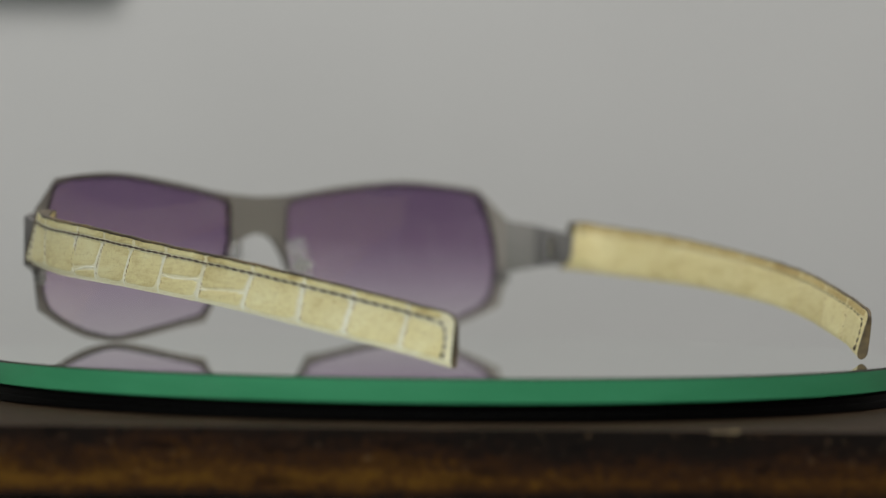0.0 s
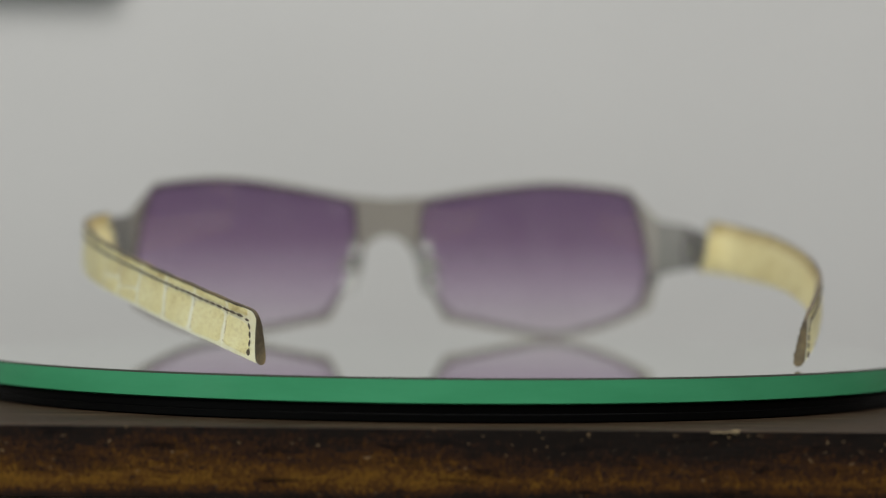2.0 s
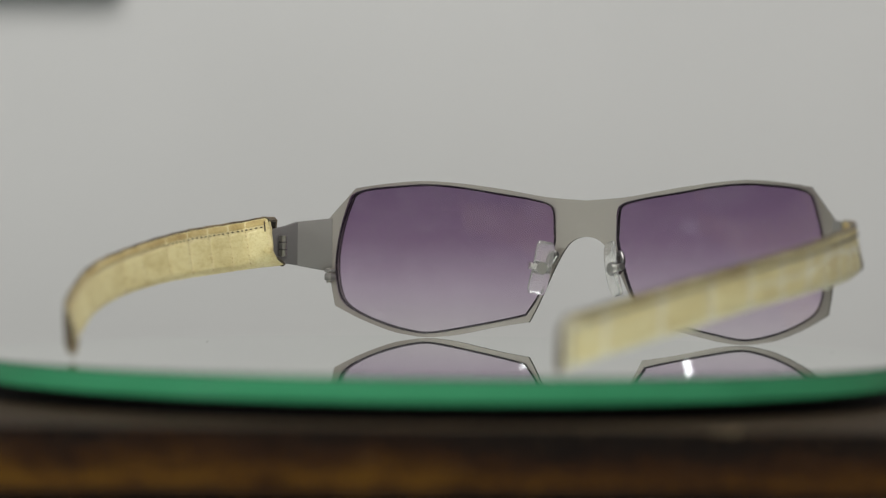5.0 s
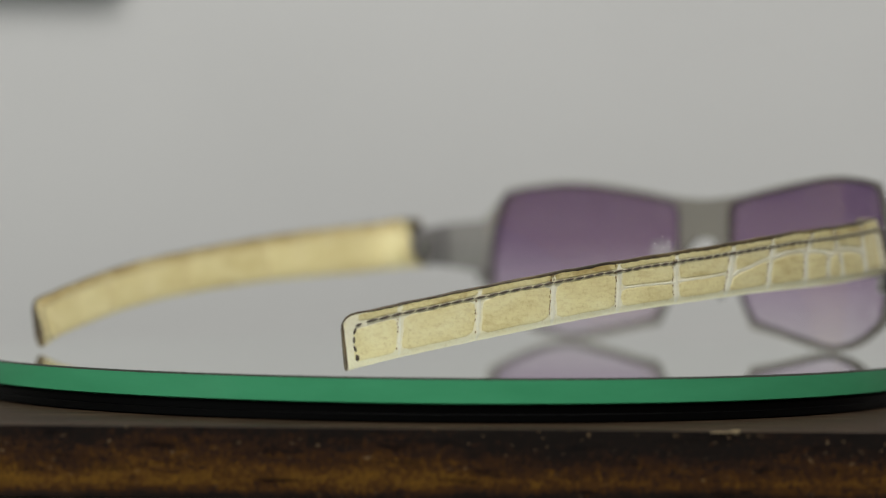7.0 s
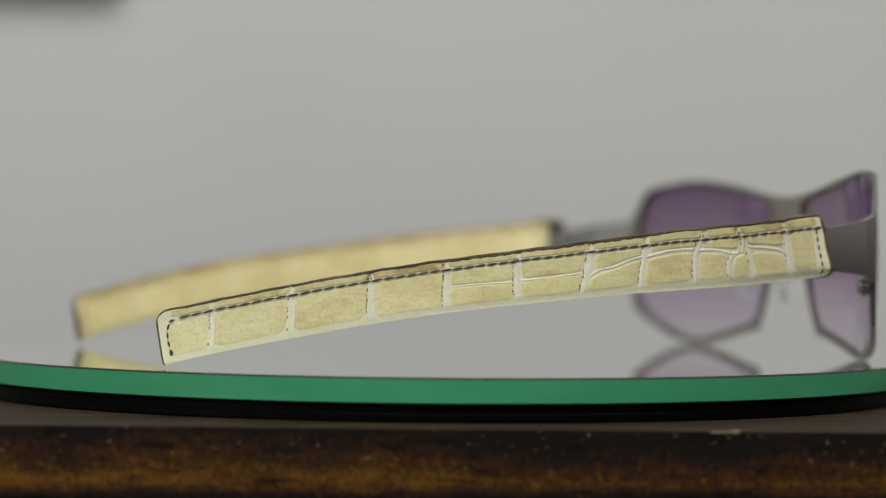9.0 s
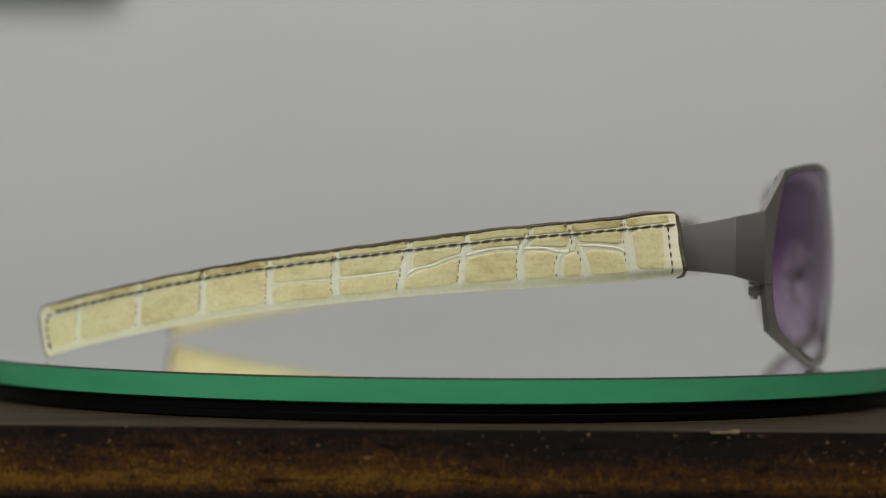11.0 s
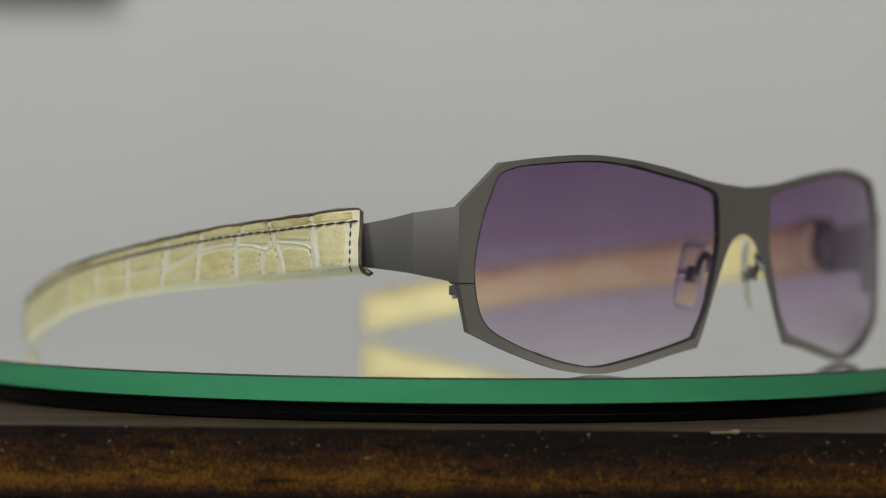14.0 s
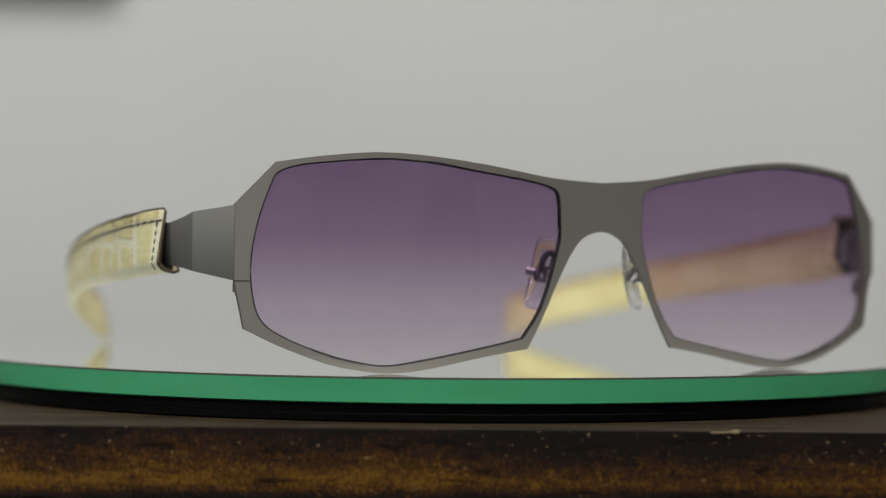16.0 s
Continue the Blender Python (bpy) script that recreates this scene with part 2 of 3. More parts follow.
slab("floor", -2.0, -2.2, -0.05, 2.0, 0.65, 0.0, FLOORM, "brown wooden floor of the room", "floor")
slab("wall_north", -2.0, 0.55, 0.0, 2.0, 0.65, 2.4, WALL, "plain pale grey painted wall behind the turntable")
# three walls out of view, coloured dark so that the metal reflects a dim room
slab("wall_south", -2.0, -2.3, 0.0, 2.0, -2.2, 2.4, ROOM, "plain unseen wall of the room, darkened in its colour")
slab("wall_west", -2.1, -2.3, 0.0, -2.0, 0.65, 2.4, ROOM, "plain unseen side wall of the room, darkened in its colour")
slab("wall_east", 2.0, -2.3, 0.0, 2.1, 0.65, 2.4, ROOM, "plain unseen side wall of the room, darkened in its colour")
slab("ceiling", -2.1, -2.3, 2.4, 2.1, 0.65, 2.5, CEIL, "plain white painted ceiling", "ceiling")


def make_table():
    table = tagged(new("table"), "black lacquered table under the wooden board", "table")
    table.location = (0, 0, TABLE_TOP)
    bm = bmesh.new()
    box(bm, -0.5, -0.30, -0.03, 0.5, 0.40, 0.0, 0.003)
    part("tabletop", bm, TABLEM, table)
    for sx in (-0.45, 0.45):
        for sy in (-0.26, 0.36):
            bm = bmesh.new()
            box(bm, sx - 0.025, sy - 0.025, -TABLE_TOP, sx + 0.025, sy + 0.025, -0.03, 0.003)
            part("leg", bm, TABLEM, table)


def make_board():
    board = tagged(new("wooden_board"), "worn dark walnut board with an amber band along its edge", "board")
    board.location = (0, 0, BOARD_TOP)
    h = BOARD_TOP - BOARD_LOW
    bm = bmesh.new()
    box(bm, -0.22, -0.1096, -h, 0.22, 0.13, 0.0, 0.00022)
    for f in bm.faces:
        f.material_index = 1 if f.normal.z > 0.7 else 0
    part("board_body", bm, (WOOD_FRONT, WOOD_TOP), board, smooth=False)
    for sx in (-0.19, 0.19):
        for sy in (-0.085, 0.11):
            bm = bmesh.new()
            bmesh.ops.create_cone(bm, cap_ends=True, segments=24, radius1=0.008, radius2=0.009, depth=BOARD_LOW - TABLE_TOP,
                                  matrix=Matrix.Translation((sx, sy, -h - (BOARD_LOW - TABLE_TOP) / 2)))
            part("foot", bm, BLACK, board, "black rubber foot")
    rng = random.Random(4)
    bm = bmesh.new()
    for k in range(9):
        u = k / 8
        x = 0.0452 + 0.0040 * u
        bmesh.ops.create_icosphere(bm, subdivisions=1, radius=0.00032,
                                   matrix=Matrix.Translation((x, -0.1097, -0.0002 + rng.uniform(-.0001, .0001)))
                                   @ Matrix.Diagonal((1.6, 0.7, 0.45 + 0.9 * (u > 0.75), 1)))
    part("splinter", bm, SPLINT, board, "pale bare splinter on the edge")


make_table()
make_board()


def make_shadow_caster():
    shelf = tagged(new("shadow_caster"), "dark board added out of view, which shadows the wall's upper left", "shelf")
    # added just above the view; only its shadow darkens the wall's top left
    shelf.location = (-0.175, 0.55, 0.9125)
    bm = bmesh.new()
    box(bm, -0.32, -0.014, 0.0, 0.033, 0.0, 0.022, 0.002)
    part("shadow_board", bm, TABLEM, shelf)


make_shadow_caster()


# ---------------------------------------------------------------- turntable and mirror
def make_turntable():
    base = tagged(new("turntable"), "round black plastic turntable on the wooden board", "turntable")
    base.location = (0, 0, BOARD_TOP)
    h = DISC_LOW - BOARD_TOP
    bm = bmesh.new()
    lathe(bm, [(0.0960, 0.0), (0.0975, 0.0), (0.0980, 0.0003), (0.0980, 0.00145), (0.0979, 0.00155), (0.0960, 0.00155)])
    part("foot_ring", bm, BLACK, base)
    bm = bmesh.new()
    rings = lathe(bm, [(0.030, 0.0004), (0.0968, 0.0004), (0.0968, 0.00157), (0.0977, 0.00157), (0.0978, 0.00165), (0.0978, h - 0.0004),
                       (0.0974, h), (0.030, h)])
    bm.faces.new(rings[-1])
    bm.faces.new(rings[0][::-1])
    part("platter", bm, BLACK, base)
    return base


def make_mirror():
    ob = tagged(new("round_mirror"), "round mirror of thick glass with a green edge", "mirror")
    h = DISC_TOP - DISC_LOW
    bm = bmesh.new()
    lathe(bm, [(0.0975, -h), (0.0983, -h + 0.0003), (0.0983, -0.00035)])
    rings = lathe(bm, [(0.0975, -h), (0.02, -h)])
    bm.faces.new(rings[-1][::-1])
    part("glass_edge", bm, GREEN, ob, "green polished glass edge")
    bm = bmesh.new()
    lathe(bm, [(0.0983, -0.00035), (0.0981, -0.0001), (0.0978, 0.0)])
    part("bevel", bm, BEVEL, ob, "fine grey ground bevel")
    bm = bmesh.new()
    rings = lathe(bm, [(0.0978, 0.0), (0.06, 0.0), (0.01, 0.0)])
    bm.faces.new(rings[-1])
    part("mirror_face", bm, MIRROR, ob, "clear silvered mirror face")
    ob.location = (0, 0, DISC_TOP)
    rng = random.Random(11)
    bm = bmesh.new()
    for k in range(7):
        a, r = rng.uniform(0, 2 * math.pi), 0.096 * math.sqrt(rng.random())
        s = rng.uniform(0.00004, 0.00010)
        bmesh.ops.create_icosphere(bm, subdivisions=1, radius=s, matrix=Matrix.Translation((r * math.cos(a), r * math.sin(a), s * 0.5))
                                   @ pose(0, 0, 0, 0, 0, rng.uniform(0, 180)) @ Matrix.Diagonal((1.8, 1, 0.7, 1)))
    d = part("dust", bm, DUST, ob, "small grey dust specks")
    d["kind"] = "stuff"
    return ob


turntable = make_turntable()
mirror = make_mirror()

# ---------------------------------------------------------------- sunglasses, in millimetres
OUTER = [(0, 34.1), (10.2, 34.9), (22.8, 37.0), (34, 38.4), (42.5, 38.8), (51, 38.1), (58.4, 37.0, 1), (64.8, 29.5, 1),
         (64.9, 16.6, 1), (63.3, 7.7, 1), (57.3, 4.55), (50.4, 1.8), (45.8, 0.7), (40.2, 0.12), (33.5, 0.75), (22.5, 3.0),
         (14.6, 4.3, 1), (12.2, 8.8), (8.0, 17.8), (4.9, 23.0), (2.3, 24.9), (0, 25.3)]
INNER = [(9.9, 33.2), (8.5, 31.6), (8.2, 27.2), (8.4, 22.6), (11.6, 12.2), (15.0, 6.7), (16.2, 5.9), (22.5, 4.45), (33, 2.35),
         (39.6, 1.3), (44, 1.65), (50.5, 3.3), (57.1, 6.2), (60.7, 9.15), (62.1, 14), (62.3, 20), (61.2, 27), (59.3, 33.2),
         (58.2, 35.2), (55.4, 36.4), (50.6, 37.1), (41, 37.8), (32.5, 37.2), (22.8, 35.7), (14.6, 34.4)]
SHEET = 1.0


def face_y(x):
    return 80.2 - (13.7 * (x / 64) ** 3 if x > 0 else 10.6 * (-x / 64) ** 2.2)


def glass_pt(x, y, z):
    return Vector(((x + MID_X) * MM, y * MM, z * MM))


def make_front(glasses):
    half = spline(OUTER, 0.6)
    outline = half + [Vector((-p.x * (1 - 0.009 * (p.x / 64) ** 2), p.y)) for p in reversed(half[1:-1])]
    inner = spline(INNER, 0.6, True)
    loops = [outline, inner, [Vector((-p.x * (1 - 0.007 * (p.x / 64) ** 2), p.y)) for p in inner]]
    bm = bmesh.new()
    edges, rims = [], []
    for loop in loops:
        vs = [bm.verts.new((p.x, 0, p.y)) for p in loop]
        rims.append(vs)
        edges += [bm.edges.new((vs[i], vs[(i + 1) % len(vs)])) for i in range(len(vs))]
    bmesh.ops.triangle_fill(bm, edges=edges, use_beauty=True, normal=(0, 1, 0))
    # points across the wide bridge and cheeks, so that the sheet bends evenly
    front = list(bm.faces)
    back = {}
    for v in list(bm.verts):
        x, z = v.co.x, v.co.z
        v.co = glass_pt(x, face_y(x), z)
        back[v] = bm.verts.new(glass_pt(x, face_y(x) - SHEET, z))
    for f in front:
        bm.faces.new([back[v] for v in reversed(f.verts)])
    # the side faces get the darkened metal, which keeps lamp glints off them
    for vs in rims:
        for i in range(len(vs)):
            a, b = vs[i], vs[(i + 1) % len(vs)]
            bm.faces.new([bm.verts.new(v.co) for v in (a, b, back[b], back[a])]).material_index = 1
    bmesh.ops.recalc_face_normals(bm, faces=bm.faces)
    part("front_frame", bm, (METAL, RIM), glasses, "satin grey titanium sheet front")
    # lenses with their grooves
    for s in (1, -1):
        cx, cz = 36.0, 20.0
        bm = bmesh.new()
        rings_f, rings_b, K = [], [], 9
        for k in range(K):
            u = 1 - k / K
            rf, rb = [], []
            for p in inner:
                q = Vector((cx + (p.x - cx) * u * 1.006, cz + (p.y - cz) * u * 1.012))
                dome = 1.5 * (1 - ((q.x - cx) / 26) ** 2 - ((q.y - cz) / 18) ** 2)
                rf.append(bm.verts.new(glass_pt(s * q.x, face_y(s * q.x) - 0.08 + dome, q.y)))
                rb.append(bm.verts.new(glass_pt(s * q.x, face_y(s * q.x) - 1.35 + dome, q.y)))
            rings_f.append(rf), rings_b.append(rb)
        n = len(inner)
        for rings in (rings_f, rings_b):
            c = bm.verts.new(glass_pt(s * cx, face_y(s * cx) + 1.5 - (0.08 if rings is rings_f else 1.35), cz))
            for k in range(K - 1):
                for i in range(n):
                    bm.faces.new((rings[k][i], rings[k][(i + 1) % n], rings[k + 1][(i + 1) % n], rings[k + 1][i]))
            for i in range(n):
                bm.faces.new((rings[-1][i], rings[-1][(i + 1) % n], c))
        for i in range(n):
            bm.faces.new((rings_f[0][i], rings_f[0][(i + 1) % n], rings_b[0][(i + 1) % n], rings_b[0][i]))
        bmesh.ops.recalc_face_normals(bm, faces=bm.faces)
        lens = part("lens", bm, LENS, glasses, "violet gradient tinted lens")
        bm = bmesh.new()
        tube(bm, [glass_pt(s * p.x, face_y(s * p.x) - 0.17, p.y) for p in inner], 0.17 * MM, 8, True)
        tube(bm, [glass_pt(s * p.x, face_y(s * p.x) - SHEET + 0.04, p.y) for p in inner], 0.27 * MM, 8, True)
        part("lens_groove", bm, GASKET, lens, "thin black lens groove")
        bm = bmesh.new()
        for p in spline([(44.2, 1.60), (48.0, 2.50), (52.6, 4.15)], 0.36):
            for deep in (0.02, SHEET):
                c = glass_pt(s * p.x, face_y(s * p.x) - deep, p.y)
                bmesh.ops.create_cube(bm, size=1.0, matrix=Matrix.Translation(c) @ Matrix.Diagonal((0.11 * MM, 0.12 * MM, 0.55 * MM, 1)))
        k = part("knurl", bm, GASKET, lens, "fine dark notches in the lower rim", False)
        k["kind"] = "stuff"
        rng = random.Random(21 + s)
        bm = bmesh.new()
        for _ in range(16):
            x, z = rng.uniform(14, 56), rng.uniform(9, 34)
            y = face_y(s * x) - 0.08 + 1.5 * (1 - ((x - cx) / 26) ** 2 - ((z - cz) / 18) ** 2)
            bmesh.ops.create_icosphere(bm, subdivisions=1, radius=rng.uniform(0.03, 0.09) * MM, matrix=Matrix.Translation(glass_pt(s * x, y, z)))
        d = part("dust", bm, LINT, lens, "pale dust specks")
        d["kind"] = "stuff"


PATH = [(55.0, 70.4), (50.5, 72.4), (42, 75.5), (34, 76.6), (22, 76.9), (12, 76.6), (0.4, 75.6), (-11, 73.8), (-25.5, 70.7),
        (-39.7, 66.5), (-51.8, 61.4), (-63.3, 56.0), (-73.0, 50.9)]
TOP = [(55.0, 29.9), (50.5, 29.25), (35, 27.5), (19.8, 26.0), (8.7, 24.6), (-2.4, 23.1), (-14.7, 21.4), (-27.3, 19.6), (-39.7, 17.45),
       (-51.8, 14.95), (-63.3, 12.35), (-73.0, 9.95)]
TALL = [(55.0, 12.1), (50.5, 11.9), (35, 11.6), (19.8, 11.2), (8.7, 10.6), (-5, 10.1), (-20, 9.75), (-45, 9.7), (-63.3, 9.7), (-73.0, 9.7)]
THICK = [(55.0, 3.3), (50.5, 3.3), (30, 3.1), (0, 2.8), (-40, 2.5), (-73.0, 2.3)]
RIGHT_FRONT, LEFT_FRONT, RIGHT_TIP, LEFT_TIP = 50.1, 53.4, -72.4, -70.9
SEAM = 0.80


class Temple:
    """Places on the leather sheath of one temple: y along it, v from its lower fold (0) to its raw edge (1)."""

    def __init__(self, side):
        self.side = side
        self.front = RIGHT_FRONT if side > 0 else LEFT_FRONT
        self.tip = RIGHT_TIP if side > 0 else LEFT_TIP

    def across(self, y):
        x = curve_at(PATH, y)
        d = (curve_at(PATH, y + 0.5) - curve_at(PATH, y - 0.5)) if -72.4 < y < 54.4 else (
            (curve_at(PATH, -72.0) - curve_at(PATH, -73.0)) if y < 0 else (curve_at(PATH, 55.0) - curve_at(PATH, 54.0)))
        n = Vector((1, -d)).normalized()
        return x, n

    def at(self, y, v, out=0.0, inner=False):
        x, n = self.across(y)
        top, tall, thick = curve_at(TOP, y), curve_at(TALL, y), curve_at(THICK, y)
        lean = 1.6 * (1 - v) * max(0.0, 1 - (y - self.tip) / 9.0) + 1.0 * (1 - v) * max(0.0, 1 - (self.front - y) / 9.0)
        # hand-made unevenness
        z = top - tall * (1 - v) + 0.05 * math.sin(0.7 * y + self.side) * v + 0.02 * math.sin(1.6 * y)
        near = max(0.0, 1 - (self.front - y) / 3.0)
        lean += near * (0.10 * math.sin(9 * v + 0.6) + 0.06 * math.sin(21 * v))
        o = out + (0.06 * math.sin(0.45 * y + 3 * v) + 0.02 * math.sin(1.1 * y - 5 * v)) * math.sin(math.pi * min(1.0, v + 0.15))
        low = max(0.0, 1 - v / 0.16)
        o -= 0.5 * thick * (1 - math.sqrt(max(0.0, 1 - low * low)))
        if inner:
            o = -thick * (1.0 - 0.75 * v) - o
            lean -= (4.4 if self.side > 0 else 5.8) * max(0.0, 1 - (self.front - y) / 12.0) * min(1.0, v / 0.22)
            # the lining is cut off ragged
            lean += near * (0.40 * math.sin(17 * v + 1.0) + 0.26 * math.sin(43 * v))
        else:
            # the sheath gapes at its mouth
            o += 2.6 * max(0.0, 1 - (self.front - y) / 15.0) ** 2 * (1 - v) ** 1.1 * min(1.0, math.sqrt(v / 0.14))
        return glass_pt(self.side * (x + n.x * o), y + n.y * o + lean, z)


def make_sheath(temple, sheath):
    st = Temple(temple)
    ys = [st.front - (st.front - st.tip) * k / 140 for k in range(141)]
    ys = [st.front, st.front - 0.08, st.front - 0.2, st.front - 0.4, st.front - 0.65, st.front - 1.0] + ys[1:-1] + [st.tip + 1.1, st.tip + 0.7, st.tip + 0.35, st.tip + 0.12, st.tip]
    ys = sorted(set(ys), reverse=True)
    vs = [0.0, 0.03, 0.07, 0.12, 0.17, 0.3, 0.5, 0.7, 0.85, 0.93, 0.965, 1.0]
    bm = bmesh.new()
    rings = []
    for y in ys:
        cut = 1.0
        past = st.tip + 2.2 - y
        if past > 0:
            cut = 1 - 2.2 * (1 - math.sqrt(max(0.0, 1 - (past / 2.2) ** 2))) / 8.9
        past = y - st.front + 1.0
        if past > 0:
            cut = 1 - 0.9 * (1 - math.sqrt(max(0.0, 1 - past ** 2))) / 11.9
        ring = [bm.verts.new(st.at(y, v * cut, 0.08 * math.sin(math.pi * v))) for v in vs]
        ring += [bm.verts.new(st.at(y, v * cut, 0.08 * math.sin(math.pi * v), True)) for v in reversed(vs[1:])]
        rings.append(ring)
    n = len(rings[0])
    for i in range(len(rings) - 1):
        for k in range(n):
            f = bm.faces.new((rings[i][k], rings[i][(k + 1) % n], rings[i + 1][(k + 1) % n], rings[i + 1][k]))
            if len(vs) - 2 <= k <= len(vs) or ys[i] < st.tip + 0.4 or (k < len(vs) and ys[i] > st.front - 0.38):
                f.material_index = 1
            elif k > len(vs):
                f.material_index = 3
    f = bm.faces.new(rings[-1])
    f.material_index = 1
    # the open mouth
    mid = sum((v.co for v in rings[0]), Vector()) / n
    d = (rings[1][0].co - rings[0][0].co).normalized()
    lip = [bm.verts.new(v.co + (mid - v.co) * 0.16 + Vector((0, 0, 0))) for v in rings[0]]
    for a, b in zip(rings[0], lip):
        b.co = a.co + Vector(((mid.x - a.co.x) * 0.42, (mid.y - a.co.y) * 0.42, (mid.z - a.co.z) * 0.09))
    deep = [bm.verts.new(v.co + d * 4 * MM) for v in lip]
    for a, b, m in ((rings[0], lip, 3), (lip, deep, 2)):
        for k in range(n):
            bm.faces.new((a[(k + 1) % n], a[k], b[k], b[(k + 1) % n])).material_index = 1 if m == 3 and k < len(vs) else m
    bm.faces.new(deep[::-1]).material_index = 2
    bmesh.ops.recalc_face_normals(bm, faces=bm.faces)
    hem = [v.co.copy() for v in rings[0][-4:] + rings[0][:len(vs) + 2]]
    body = part("leather_sheath", bm, (CREAM, EDGE, HOLLOW, LINING), sheath, "cream crocodile leather sheath, stitched along the top")
    bm = bmesh.new()
    tube(bm, [p + Vector((0, 0.12 * MM * math.sin(2.7 * i), 0)) for i, p in enumerate(hem)], 0.27 * MM, 10)
    part("hem", bm, EDGE, body, "dark painted hem at the mouth")
    return st, body


def scale(st, left, right, low, high, inner=False, lift=0.10, square=6.0):
    """A raised scale: y of its tipward side (low, high), of its frontward side (low, high), v of its lower and upper sides (tipward, frontward)."""
    bm, n, rings = bmesh.new(), 32, []
    for u, o in ((1.0, -0.06), (0.975, lift * 0.55), (0.93, lift * 0.9), (0.8, lift * 1.08), (0.4, lift * 1.15)):
        ring = []
        for k in range(n):
            a = 2 * math.pi * (k + 0.5) / n
            c, d = math.cos(a), math.sin(a)
            r = (abs(c) ** square + abs(d) ** square) ** (-1 / square)
            r *= u * (1 + 0.016 * math.sin(2 * a + left[0]) + 0.014 * math.sin(5 * a + 2.3 * left[0] + 9 * low[0]))
            f, g = (1 + c * r) / 2, (1 + d * r) / 2
            y = (left[0] + (left[1] - left[0]) * g) * (1 - f) + (right[0] + (right[1] - right[0]) * g) * f
            v = (low[0] + (low[1] - low[0]) * f) * (1 - g) + (high[0] + (high[1] - high[0]) * f) * g
            ring.append(bm.verts.new(st.at(y, v, 0.08 * math.sin(math.pi * v) + o, inner)))
        rings.append(ring)
    for a, b in zip(rings, rings[1:]):
        for k in range(n):
            bm.faces.new((a[k], a[(k + 1) % n], b[(k + 1) % n], b[k]))
    bm.faces.new(rings[-1])
    bmesh.ops.recalc_face_normals(bm, faces=bm.faces)
    return bm


def ribbon(st, points, wide, high, inner=False, seed=0.0):
    """A low rounded fold of the hide along points (y, v), wide in mm."""
    bm, rows = bmesh.new(), []
    path = spline([(y, v * 10.0) for y, v in points], 0.45)
    for i, p in enumerate(path):
        d = path[min(i + 1, len(path) - 1)] - path[max(i - 1, 0)]
        n = Vector((-d.y, d.x)).normalized()
        ends = min(1.0, 0.35 + 0.4 * min(i, len(path) - 1 - i))
        w = 0.5 * wide * ends * (1 + 0.20 * math.sin(1.3 * i + seed) + 0.12 * math.sin(2.9 * i + 2 * seed))
        row = []
        for e in (-1.0, -0.7, -0.3, 0.3, 0.7, 1.0):
            q = p + n * (w * e) + Vector((0.06 * math.sin(0.9 * i + seed), 0))
            v = min(max(q.y / 10.0, 0.0), 1.0)
            row.append(bm.verts.new(st.at(q.x, v, 0.08 * math.sin(math.pi * v) - 0.05 + (high * ends + 0.05) * (1 - e * e) ** 0.6, inner)))
        rows.append(row)
    for a, b in zip(rows, rows[1:]):
        for k in range(5):
            bm.faces.new((a[k], a[k + 1], b[k + 1], b[k]))
    bmesh.ops.recalc_face_normals(bm, faces=bm.faces)
    return bm


# scales of the outer faces: y of the tipward and frontward sides at the fold and at the seam, v of the lower and upper sides
RIGHT_SCALES = [((-71.0, -70.6), (-63.4, -63.3), (.12, .12), (.70, .75)), ((-62.5, -62.4), (-50.5, -50.3), (.12, .12), (.76, .76)),
                ((-49.3, -49.0), (-37.2, -37.0), (.12, .12), (.77, .77)), ((-35.9, -35.8), (-24.2, -24.0), (.12, .12), (.77, .77)),
                ((-22.8, -22.8), (-11.7, -11.6), (.12, .12), (.45, .41)), ((-22.7, -22.6), (-11.6, -11.4), (.50, .46), (.77, .77)),
                ((-10.0, -10.3), (0.0, 1.0), (.12, .12), (.41, .42)), ((-10.2, -10.0), (1.0, 1.7), (.47, .47), (.77, .77)),
                ((1.6, 2.7), (11.2, 11.6), (.12, .13), (.37, .56)), ((3.2, 3.7), (11.8, 12.3), (.46, .64), (.76, .76)),
                ((12.7, 13.1), (22.0, 21.9), (.14, .14), (.57, .61)), ((13.8, 14.0), (22.6, 23.6), (.69, .70), (.77, .77)),
                ((23.5, 23.3), (28.7, 28.8), (.14, .15), (.59, .54)), ((24.0, 25.0), (31.0, 31.4), (.67, .60), (.77, .77)),
                ((30.2, 30.4), (33.7, 32.9), (.15, .14), (.49, .51)), ((35.3, 34.3), (41.6, 40.6), (.13, .13), (.53, .46)),
                ((33.2, 32.6), (40.6, 40.6), (.67, .58), (.77, .78)), ((43.0, 42.1), (47.3, 47.3), (.18, .16), (.77, .78))]
